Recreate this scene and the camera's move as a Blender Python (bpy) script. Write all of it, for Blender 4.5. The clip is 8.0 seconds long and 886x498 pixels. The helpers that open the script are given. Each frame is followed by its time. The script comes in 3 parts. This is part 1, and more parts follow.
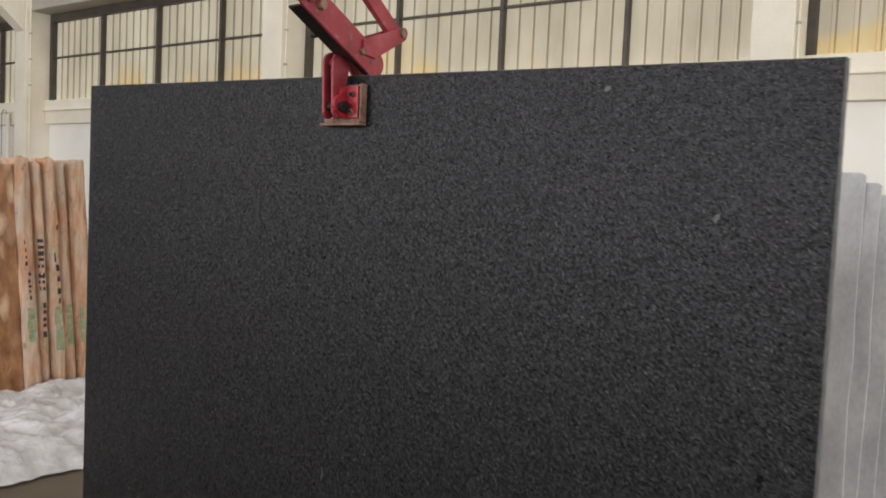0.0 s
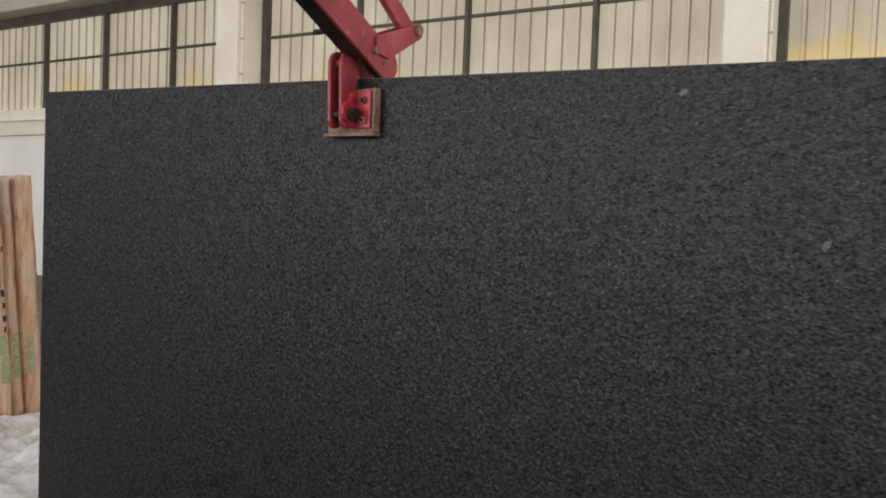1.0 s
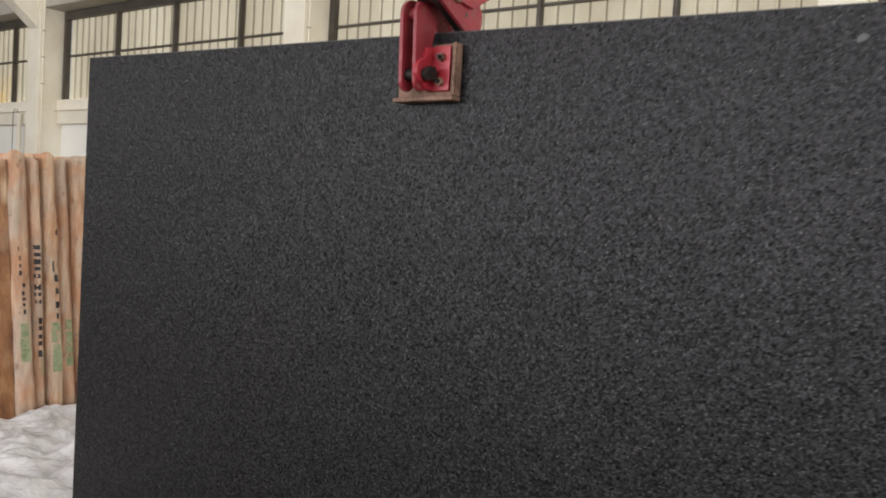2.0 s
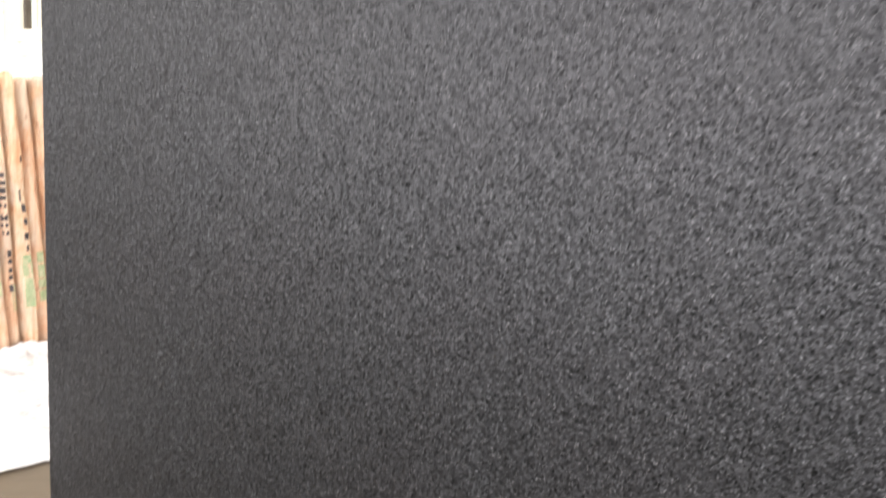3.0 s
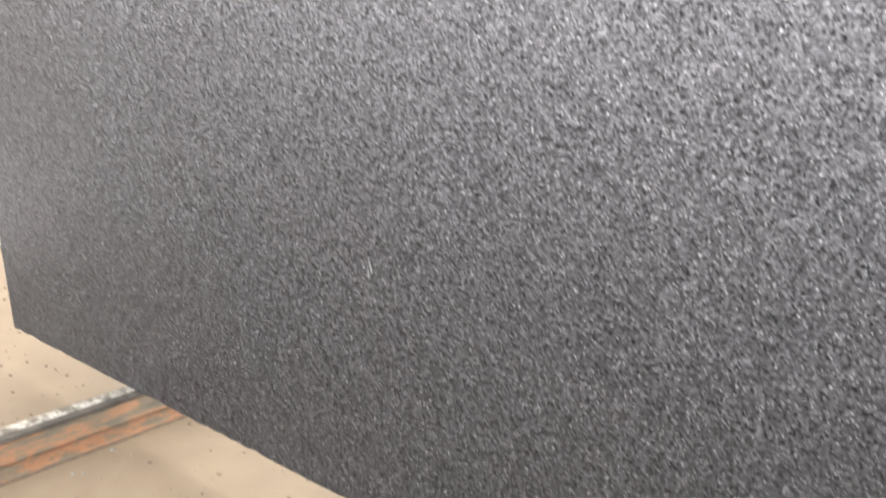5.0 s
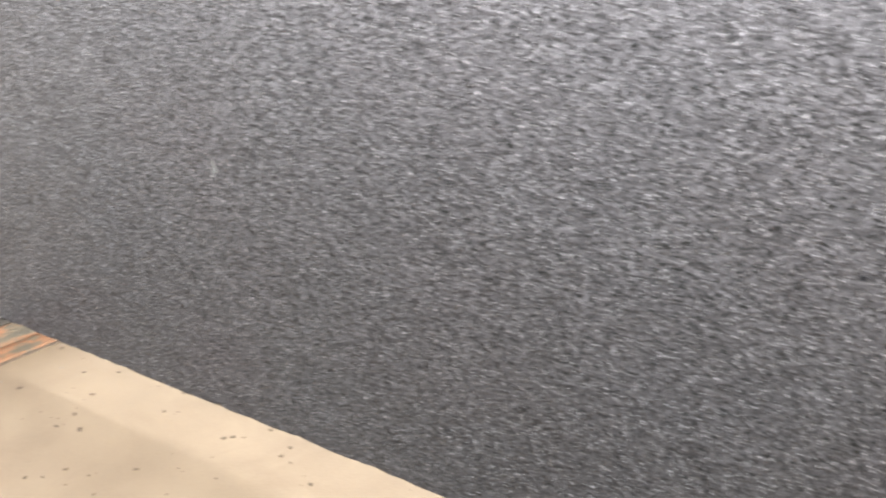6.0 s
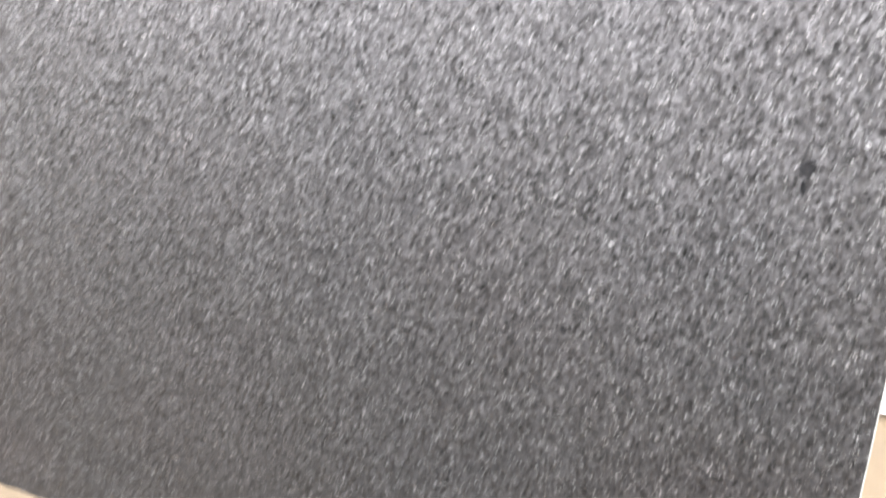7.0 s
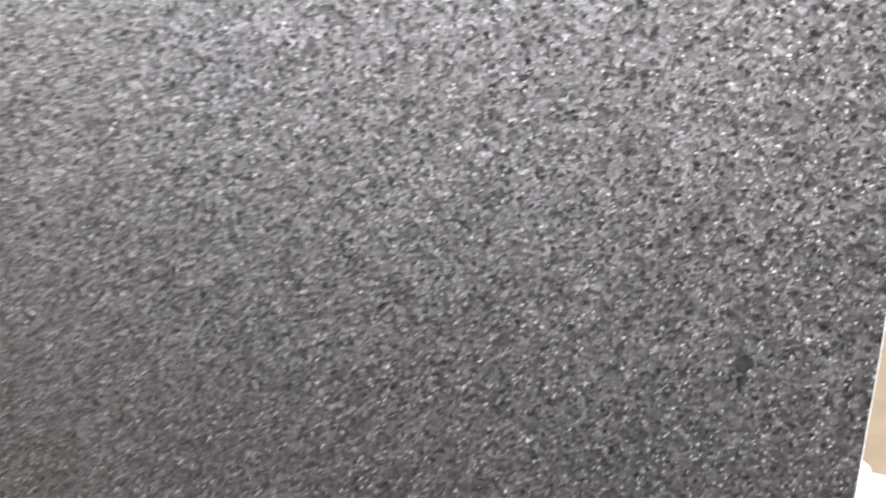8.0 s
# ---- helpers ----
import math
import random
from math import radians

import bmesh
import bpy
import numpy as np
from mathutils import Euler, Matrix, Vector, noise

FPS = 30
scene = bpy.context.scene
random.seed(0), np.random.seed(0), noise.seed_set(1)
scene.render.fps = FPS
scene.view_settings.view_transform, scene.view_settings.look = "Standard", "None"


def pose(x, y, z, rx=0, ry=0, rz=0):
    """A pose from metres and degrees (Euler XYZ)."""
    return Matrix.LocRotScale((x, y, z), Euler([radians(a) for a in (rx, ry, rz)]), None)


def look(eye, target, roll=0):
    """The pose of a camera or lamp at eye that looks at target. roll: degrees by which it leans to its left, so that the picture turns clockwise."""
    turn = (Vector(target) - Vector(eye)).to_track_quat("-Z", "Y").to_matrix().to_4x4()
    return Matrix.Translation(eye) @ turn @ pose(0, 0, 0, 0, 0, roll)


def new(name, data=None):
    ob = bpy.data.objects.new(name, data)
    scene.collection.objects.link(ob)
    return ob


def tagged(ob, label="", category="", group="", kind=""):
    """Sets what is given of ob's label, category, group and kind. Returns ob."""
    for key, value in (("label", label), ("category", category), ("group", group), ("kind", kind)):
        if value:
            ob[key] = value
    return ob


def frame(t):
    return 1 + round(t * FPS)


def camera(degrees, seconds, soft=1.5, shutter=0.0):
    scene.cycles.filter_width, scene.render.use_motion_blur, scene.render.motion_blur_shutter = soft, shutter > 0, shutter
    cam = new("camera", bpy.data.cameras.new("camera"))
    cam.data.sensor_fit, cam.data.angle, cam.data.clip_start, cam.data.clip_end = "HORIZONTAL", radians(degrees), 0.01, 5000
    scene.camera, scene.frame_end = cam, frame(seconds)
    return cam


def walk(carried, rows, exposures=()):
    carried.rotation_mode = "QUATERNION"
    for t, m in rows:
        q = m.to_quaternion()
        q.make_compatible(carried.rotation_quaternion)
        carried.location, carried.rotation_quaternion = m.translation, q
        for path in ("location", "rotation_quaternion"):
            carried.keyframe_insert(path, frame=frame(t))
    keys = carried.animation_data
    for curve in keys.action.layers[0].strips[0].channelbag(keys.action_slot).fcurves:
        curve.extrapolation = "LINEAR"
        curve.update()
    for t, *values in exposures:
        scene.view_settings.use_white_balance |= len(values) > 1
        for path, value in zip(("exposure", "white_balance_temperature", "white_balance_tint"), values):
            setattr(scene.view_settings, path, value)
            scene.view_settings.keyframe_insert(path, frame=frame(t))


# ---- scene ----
cam = camera(55.6, 8.0, soft=1.7, shutter=0.65)
PATH = [
    (0, (3.429, -1.968, 1.630), (2.222, -0.377, 1.513), 2.6),
    (0.5, (3.236, -1.869, 1.642), (2.049, -0.261, 1.568), 2.2),
    (1, (3.037, -1.798, 1.651), (1.923, -0.138, 1.566), 2.2),
    (1.5, (2.920, -1.627, 1.626), (1.707, -0.038, 1.541), 3.4),
    (1.7, (2.87, -1.576, 1.622), (1.626, -0.012, 1.535), 3.6),
    (2.8, (2.56, -1.402, 1.535), (1.4, 0.215, 1.336), 2.4),
    (3, (2.543, -1.356, 1.514), (1.366, 0.241, 1.259), 2.4),
    (3.5, (2.502, -1.227, 1.474), (1.295, 0.317, 1.074), 2.1),
    (4, (2.457, -1.186, 1.425), (1.279, 0.35, 0.924), 1.8),
    (4.2, (2.44, -1.189, 1.404), (1.289, 0.356, 0.867), 2.0),
    (5.3, (2.494, -1.168, 1.304), (1.474, 0.366, 0.525), 1.8),
    (5.5, (2.511, -1.162, 1.284), (1.545, 0.388, 0.469), 1.9),
    (6, (2.612, -1.12, 1.266), (1.729, 0.454, 0.405), 0.7),
    (6.5, (2.793, -1.044, 1.257), (1.979, 0.565, 0.392), -0.4),
    (6.8, (2.863, -0.999, 1.281), (2.076, 0.635, 0.438), -1.0),
    (7, (2.878, -0.969, 1.312), (2.117, 0.705, 0.525), -1.1),
    (7.2, (2.867, -0.937, 1.341), (2.130, 0.767, 0.597), -0.9),
    (7.5, (2.833, -0.887, 1.374), (2.156, 0.867, 0.691), -0.4),
    (8, (2.813, -0.801, 1.394), (2.266, 1.014, 0.756), -0.2),
]
EXPOSURES = [(0.0, -0.2), (1.7, -0.25), (2.8, 1.35), (3.5, 1.8), (4.2, 2.4), (5.3, 3.05), (6.5, 3.25), (7.5, 3.3), (8.0, 2.92)]
walk(cam, [(t, look(eye, target, roll)) for t, eye, target, roll in PATH], EXPOSURES)

# ---- light ----
world = bpy.data.worlds.new("world")
scene.world = world
world.use_nodes = True
wt = world.node_tree
sky = wt.nodes.new("ShaderNodeTexSky")
sky.sky_type, sky.sun_disc = "NISHITA", False
sky.sun_elevation, sky.sun_rotation = radians(42), radians(20)
wt.links.new(sky.outputs[0], wt.nodes["Background"].inputs[0])
wt.nodes["Background"].inputs[1].default_value = 0.10

sun = new("sun", bpy.data.lights.new("sun", "SUN"))
sun.data.energy, sun.data.angle, sun.data.color = 5.0, radians(0.5), (1.0, 0.93, 0.82)
sun.matrix_world = look((6, 30, 27), (0, 0, 0))

ROOF = 9.0
STRIPS = [(0.0, 5.0, 450.0), (6.9, 1.6, 300.0), (-8.0, 2.0, 150.0)]  # assumed roof lights, unseen, placed to balance the light: y, width, watts
STRIP_X = (-20.0, 9.0)
for sy, sw, watts in STRIPS:
    lamp = new("roof_fill", bpy.data.lights.new("roof_fill", "AREA"))
    lamp.data.shape, lamp.data.size, lamp.data.size_y = "RECTANGLE", STRIP_X[1] - STRIP_X[0], sw
    lamp.data.energy, lamp.data.color = watts, (1.0, 0.95, 0.86)
    lamp.matrix_world = pose((STRIP_X[0] + STRIP_X[1]) / 2, sy, ROOF - 0.05)

# added fill lamp in a long assumed opening behind the camera, for the slab's sheen
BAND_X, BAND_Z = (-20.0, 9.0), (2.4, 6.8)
band_lamp = new("rear_fill", bpy.data.lights.new("rear_fill", "AREA"))
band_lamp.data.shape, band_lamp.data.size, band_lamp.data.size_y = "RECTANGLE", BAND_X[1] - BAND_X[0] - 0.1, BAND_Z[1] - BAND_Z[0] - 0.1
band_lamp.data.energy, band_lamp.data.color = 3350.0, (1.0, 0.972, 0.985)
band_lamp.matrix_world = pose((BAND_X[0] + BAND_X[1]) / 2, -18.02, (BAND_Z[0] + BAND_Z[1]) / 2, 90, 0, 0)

# added fill lamp in an assumed gap of the end wall; brightens all but the slab
END_GAP_Y, END_GAP_Z = (-11.0, 7.0), (0.0, 6.0)
end_lamp = new("end_fill", bpy.data.lights.new("end_fill", "AREA"))
end_lamp.data.shape, end_lamp.data.size, end_lamp.data.size_y = "RECTANGLE", END_GAP_Y[1] - END_GAP_Y[0] - 0.1, END_GAP_Z[1] - END_GAP_Z[0] - 0.1
end_lamp.data.energy, end_lamp.data.color = 1600.0, (1.0, 0.965, 0.90)
end_lamp.matrix_world = pose(16.02, (END_GAP_Y[0] + END_GAP_Y[1]) / 2, (END_GAP_Z[0] + END_GAP_Z[1]) / 2, 90, 0, 90)


# ---- materials ----
class Mat:
    """A small helper round one node material."""

    def __init__(self, name):
        self.m = bpy.data.materials.new(name)
        self.m.use_nodes = True
        self.t = self.m.node_tree
        self.b = self.t.nodes["Principled BSDF"]
        self.co = self.node("ShaderNodeTexCoord").outputs["Object"]

    def node(self, kind, **kw):
        n = self.t.nodes.new(kind)
        for k, v in kw.items():
            setattr(n, k, v)
        return n

    def link(self, a, b):
        self.t.links.new(a, b)

    def put(self, key, value):
        self.b.inputs[key].default_value = value

    def scaled(self, v, co=None):
        n = self.node("ShaderNodeMapping")
        n.inputs["Scale"].default_value = v
        self.link(co or self.co, n.inputs["Vector"])
        return n.outputs[0]

    def noise(self, scale, detail=4.0, rough=0.55, co=None, distort=0.0):
        n = self.node("ShaderNodeTexNoise")
        n.inputs["Scale"].default_value, n.inputs["Detail"].default_value = scale, detail
        n.inputs["Roughness"].default_value, n.inputs["Distortion"].default_value = rough, distort
        self.link(co or self.co, n.inputs["Vector"])
        return n.outputs["Fac"]

    def ramp(self, fac, stops, interp="LINEAR"):
        n = self.node("ShaderNodeValToRGB")
        n.color_ramp.interpolation = interp
        els = n.color_ramp.elements
        while len(els) < len(stops):
            els.new(0.5)
        for e, (p, c) in zip(els, stops):
            e.position = p
            e.color = (*c, 1) if isinstance(c, tuple) else (c, c, c, 1)
        self.link(fac, n.inputs[0])
        return n.outputs[0]

    def mix(self, fac, a, b, blend="MIX"):
        n = self.node("ShaderNodeMix", data_type="RGBA", blend_type=blend)
        for sock, v in ((n.inputs[0], fac), (n.inputs[6], a), (n.inputs[7], b)):
            if isinstance(v, (int, float)):
                sock.default_value = v if sock.type == "VALUE" else (v, v, v, 1)
            elif isinstance(v, tuple):
                sock.default_value = (*v, 1)
            else:
                self.link(v, sock)
        return n.outputs[2]

    def math(self, op, a, b=0.0):
        n = self.node("ShaderNodeMath", operation=op)
        for sock, v in zip(n.inputs, (a, b)):
            if isinstance(v, (int, float)):
                sock.default_value = v
            else:
                self.link(v, sock)
        return n.outputs[0]

    def bump(self, height, strength, dist, normal=None):
        n = self.node("ShaderNodeBump")
        n.inputs["Strength"].default_value, n.inputs["Distance"].default_value = strength, dist
        self.link(height, n.inputs["Height"])
        if normal is not None:
            self.link(normal, n.inputs["Normal"])
        self.link(n.outputs[0], self.b.inputs["Normal"])

    def z(self):
        n = self.node("ShaderNodeSeparateXYZ")
        self.link(self.co, n.inputs[0])
        return n.outputs[2]

    def base(self, sock):
        self.link(sock, self.b.inputs["Base Color"])

    def rough(self, sock):
        if isinstance(sock, float):
            self.put("Roughness", sock)
        else:
            self.link(sock, self.b.inputs["Roughness"])


def granite():
    m = Mat("black_granite")
    warp = m.node("ShaderNodeTexNoise")
    warp.inputs["Scale"].default_value, warp.inputs["Detail"].default_value = 170.0, 2.0
    m.link(m.co, warp.inputs["Vector"])
    sub = m.node("ShaderNodeVectorMath", operation="MULTIPLY_ADD")
    m.link(warp.outputs["Color"], sub.inputs[0])
    sub.inputs[1].default_value = (0.007, 0.007, 0.007)
    m.link(m.co, sub.inputs[2])
    co = sub.outputs[0]

    def cells(scale, squash):
        v = m.node("ShaderNodeTexVoronoi")
        v.inputs["Scale"].default_value = scale
        m.link(m.scaled(squash, co), v.inputs["Vector"])
        return v.outputs["Color"], v.outputs["Distance"]

    c1, d1 = cells(262.0, (0.85, 1.0, 1.1))
    c2, d2 = cells(540.0, (0.9, 1.0, 1.0))
    one = m.node("ShaderNodeSeparateColor")
    m.link(c1, one.inputs[0])
    two = m.node("ShaderNodeSeparateColor")
    m.link(c2, two.inputs[0])
    big = m.ramp(one.outputs[0], [(0.0, 0.001), (0.3, 0.0015), (0.6, 0.003), (0.85, 0.006), (0.96, 0.013), (1.0, 0.035)])
    # the top stops paint the glints of tilted crystal facets into the colour
    fine = m.ramp(two.outputs[1], [(0.0, 0.001), (0.4, 0.002), (0.8, 0.005), (0.955, 0.013), (0.972, 0.09), (1.0, 0.24)])
    col = m.mix(0.45, big, fine)
    tint = m.ramp(m.noise(2.3, 3.0), [(0.3, (0.95, 1.0, 1.06)), (0.5, (1.0, 1.0, 1.0)), (0.7, (1.05, 0.98, 1.0))])
    m.base(m.mix(1.0, col, tint, "MULTIPLY"))
    m.rough(m.math("ADD", m.math("MULTIPLY", one.outputs[1], 0.20), 0.35))
    m.put("IOR", 1.42)
    m.put("Specular Tint", (0.975, 0.96, 1.0, 1.0))
    gloss = m.ramp(one.outputs[2], [(0.0, 0.16), (0.06, 0.27), (0.22, 0.46), (1.0, 0.54)])
    mottle = m.ramp(m.noise(95.0, 3.0, 0.6, co), [(0.36, 0.66), (0.52, 1.0), (0.68, 1.18)])
    m.link(m.math("MULTIPLY", gloss, mottle), m.b.inputs["Specular IOR Level"])
    # each crystal face is turned a little
    geo = m.node("ShaderNodeNewGeometry")
    tilt = m.node("ShaderNodeVectorMath", operation="MULTIPLY_ADD")
    m.link(m.mix(0.5, c1, c2), tilt.inputs[0])
    tilt.inputs[1].default_value = (0.50, 0.50, 0.50)
    tilt.inputs[2].default_value = (-0.25, -0.25, -0.25)
    add = m.node("ShaderNodeVectorMath", operation="ADD")
    m.link(geo.outputs["Normal"], add.inputs[0])
    m.link(tilt.outputs[0], add.inputs[1])
    nrm = m.node("ShaderNodeVectorMath", operation="NORMALIZE")
    m.link(add.outputs[0], nrm.inputs[0])
    m.bump(m.math("ADD", d1, m.noise(260.0, 3.0)), 0.10, 0.0012, nrm.outputs[0])
    return m.m


def plain(name, a, b, rough=0.6, scale=3.0, fine=90.0, metal=0.0, bump=0.2, dist=0.004, squash=(1, 1, 1), spread=(0.35, 0.65)):
    """Two colours mixed by coarse and fine grain, with relief."""
    m = Mat(name)
    co = m.scaled(squash)
    coarse, grain = m.noise(scale, 6.0, 0.6, co), m.noise(fine, 3.0, 0.6, co)
    f = m.math("ADD", m.math("MULTIPLY", coarse, 0.7), m.math("MULTIPLY", grain, 0.3))
    m.base(m.ramp(f, [(spread[0], a), (spread[1], b)]))
    m.rough(m.math("ADD", m.math("MULTIPLY", coarse, 0.25), rough - 0.12))
    m.put("Metallic", metal)
    m.bump(f, bump, dist)
    return m.m


def floor_material():
    m = Mat("dusty_concrete_floor")
    big, mid, fine = m.noise(0.9, 5.0), m.noise(6.0, 6.0, 0.6), m.noise(160.0, 3.0)
    col = m.ramp(m.math("ADD", m.math("MULTIPLY", big, 0.5), m.math("MULTIPLY", mid, 0.5)),
                 [(0.32, (0.060, 0.043, 0.027)), (0.5, (0.087, 0.064, 0.042)), (0.68, (0.112, 0.086, 0.058))])
    v = m.node("ShaderNodeTexVoronoi")
    v.inputs["Scale"].default_value = 22.0
    m.link(m.co, v.inputs["Vector"])
    speck = m.ramp(m.math("ADD", v.outputs["Distance"], m.math("MULTIPLY", m.noise(14.0), 0.30)), [(0.16, 1.0), (0.22, 0.0)])
    stain = m.ramp(m.noise(3.4, 6.0, 0.65, None, 1.2), [(0.52, 0.0), (0.70, 0.5)])
    col = m.mix(stain, col, (0.062, 0.042, 0.026))
    col = m.mix(m.math("MULTIPLY", speck, 0.38), col, (0.05, 0.035, 0.023))
    m.base(m.mix(m.math("MULTIPLY", fine, 0.25), col, (0.16, 0.127, 0.09)))
    m.rough(m.math("ADD", m.math("MULTIPLY", mid, 0.25), 0.55))
    m.bump(m.math("ADD", mid, fine), 0.12, 0.003)
    return m.m


def cladding_material():
    m = Mat("translucent_ribbed_sheet")
    z = m.z()
    grime = m.noise(1.2, 5.0, 0.6, m.scaled((1.0, 1.0, 0.35)))
    col = m.ramp(grime, [(0.3, (0.38, 0.345, 0.27)), (0.55, (0.50, 0.465, 0.375)), (0.75, (0.58, 0.55, 0.46))])
    edge = m.node("ShaderNodeMapRange")
    edge.inputs["From Min"].default_value, edge.inputs["From Max"].default_value = 3.7, 3.25
    m.link(m.math("ADD", z, m.math("MULTIPLY", m.noise(1.7, 3.0), -0.5)), edge.inputs["Value"])
    patch = m.ramp(m.noise(0.8, 2.0), [(0.52, 0.0), (0.62, 1.0)])
    col = m.mix(m.math("MULTIPLY", edge.outputs[0], m.math("MULTIPLY", patch, 0.5)), col, (0.62, 0.44, 0.15))
    m.base(col)
    m.rough(0.5)
    tr = m.node("ShaderNodeBsdfTranslucent")
    m.link(col, tr.inputs["Color"])
    mx = m.node("ShaderNodeMixShader")
    mx.inputs[0].default_value = 0.65
    m.link(m.b.outputs[0], mx.inputs[1])
    m.link(tr.outputs[0], mx.inputs[2])
    m.link(mx.outputs[0], m.t.nodes["Material Output"].inputs[0])
    m.bump(m.noise(30.0, 3.0), 0.05, 0.003)
    return m.m


def plastic_film():
    m = Mat("crumpled_clear_plastic")
    col = m.ramp(m.noise(5.0, 5.0), [(0.35, (0.76, 0.74, 0.77)), (0.65, (0.92, 0.91, 0.93))])
    m.base(col)
    m.rough(m.math("ADD", m.math("MULTIPLY", m.noise(7.0), 0.2), 0.06))
    m.put("Specular IOR Level", 0.8)
    tr = m.node("ShaderNodeBsdfTranslucent")
    m.link(col, tr.inputs["Color"])
    mx = m.node("ShaderNodeMixShader")
    mx.inputs[0].default_value = 0.3
    m.link(m.b.outputs[0], mx.inputs[1])
    m.link(tr.outputs[0], mx.inputs[2])
    clear = m.node("ShaderNodeBsdfTransparent")
    sheer = m.node("ShaderNodeMixShader")
    m.link(m.ramp(m.noise(3.2, 4.0, 0.6, None, 1.5), [(0.42, 0.03), (0.66, 0.30)]), sheer.inputs[0])
    m.link(mx.outputs[0], sheer.inputs[1])
    m.link(clear.outputs[0], sheer.inputs[2])
    m.link(sheer.outputs[0], m.t.nodes["Material Output"].inputs[0])
    m.bump(m.noise(7.0, 2.0, 0.5, None, 4.0), 0.5, 0.03)
    return m.m


def frosted_sheet():
    m = Mat("frosted_roof_sheet")
    m.base(m.ramp(m.noise(1.5, 5.0), [(0.35, (0.62, 0.60, 0.56)), (0.65, (0.78, 0.77, 0.74))]))
    m.rough(0.6)
    tr = m.node("ShaderNodeBsdfTranslucent")
    tr.inputs["Color"].default_value = (0.78, 0.77, 0.74, 1)
    mx = m.node("ShaderNodeMixShader")
    mx.inputs[0].default_value = 0.35
    m.link(m.b.outputs[0], mx.inputs[1])
    m.link(tr.outputs[0], mx.inputs[2])
    m.link(mx.outputs[0], m.t.nodes["Material Output"].inputs[0])
    return m.m


def brown_stone_face():
    m = Mat("mottled_brown_stone")
    v = m.node("ShaderNodeTexVoronoi")
    v.inputs["Scale"].default_value = 5.5
    wob = m.node("ShaderNodeVectorMath", operation="MULTIPLY_ADD")
    n = m.node("ShaderNodeTexNoise")
    n.inputs["Scale"].default_value = 4.0
    m.link(m.co, n.inputs["Vector"])
    m.link(n.outputs["Color"], wob.inputs[0])
    wob.inputs[1].default_value = (0.2, 0.2, 0.2)
    m.link(m.co, wob.inputs[2])
    m.link(wob.outputs[0], v.inputs["Vector"])
    sep = m.node("ShaderNodeSeparateColor")
    m.link(v.outputs["Color"], sep.inputs[0])
    brown = m.ramp(m.noise(7.0, 6.0, 0.65), [(0.3, (0.11, 0.04, 0.016)), (0.55, (0.26, 0.115, 0.045)), (0.75, (0.40, 0.22, 0.10))])
    pale = m.math("MULTIPLY", m.ramp(sep.outputs[0], [(0.72, 0.0), (0.78, 1.0)]), m.ramp(v.outputs["Distance"], [(0.25, 1.0), (0.6, 0.0)]))
    m.base(m.mix(m.math("MULTIPLY", pale, 0.8), brown, (0.56, 0.40, 0.25)))
    m.rough(0.45)
    m.bump(m.noise(20.0, 5.0), 0.3, 0.01)
    return m.m


def stone_edge():
    m = Mat("rough_tan_stone_edge")
    info = m.node("ShaderNodeObjectInfo")
    off = m.node("ShaderNodeCombineXYZ")
    m.link(m.math("MULTIPLY", info.outputs["Random"], 30.0), off.inputs[2])
    sh = m.node("ShaderNodeVectorMath", operation="ADD")
    m.link(m.co, sh.inputs[0])
    m.link(off.outputs[0], sh.inputs[1])
    co = sh.outputs[0]
    band = m.noise(3.0, 5.0, 0.6, m.scaled((6.0, 9.0, 1.2), co))
    tan = m.ramp(band, [(0.28, (0.22, 0.09, 0.045)), (0.40, (0.44, 0.24, 0.13)), (0.54, (0.58, 0.39, 0.25)), (0.70, (0.66, 0.52, 0.39))])
    tan = m.mix(m.math("MULTIPLY", info.outputs["Random"], 0.35), tan, (0.50, 0.27, 0.21))
    tan = m.mix(m.ramp(m.noise(2.1, 4.0, 0.6, co, 1.0), [(0.46, 0.0), (0.62, 0.55)]), tan, (0.47, 0.42, 0.36))
    tan = m.mix(m.ramp(m.noise(3.3, 5.0, 0.65, m.scaled((1.0, 2.0, 0.6), co), 1.5), [(0.50, 0.0), (0.66, 0.7)]), tan, (0.50, 0.24, 0.12))
    dark = m.ramp(m.noise(13.0, 4.0, 0.6, m.scaled((1.0, 1.3, 0.8), co)), [(0.60, 0.0), (0.70, 1.0)])
    col = m.mix(m.math("MULTIPLY", dark, 0.55), tan, (0.14, 0.07, 0.04))
    m.base(col)
    m.rough(0.6)
    m.bump(m.math("ADD", band, m.noise(40.0, 4.0)), 0.5, 0.012)
    return m.m


def red_paint():
    m = Mat("worn_red_paint")
    wear = m.noise(34.0, 6.0, 0.65)
    red = m.ramp(m.noise(8.0, 4.0), [(0.3, (0.17, 0.016, 0.024)), (0.55, (0.29, 0.030, 0.042)), (0.75, (0.36, 0.075, 0.085))])
    rust = m.ramp(m.noise(60.0, 4.0), [(0.3, (0.12, 0.05, 0.04)), (0.7, (0.34, 0.18, 0.15))])
    m.base(m.mix(m.ramp(wear, [(0.57, 0.0), (0.70, 0.85)]), red, rust))
    m.rough(m.math("ADD", m.math("MULTIPLY", wear, 0.4), 0.25))
    m.bump(wear, 0.25, 0.002)
    return m.m


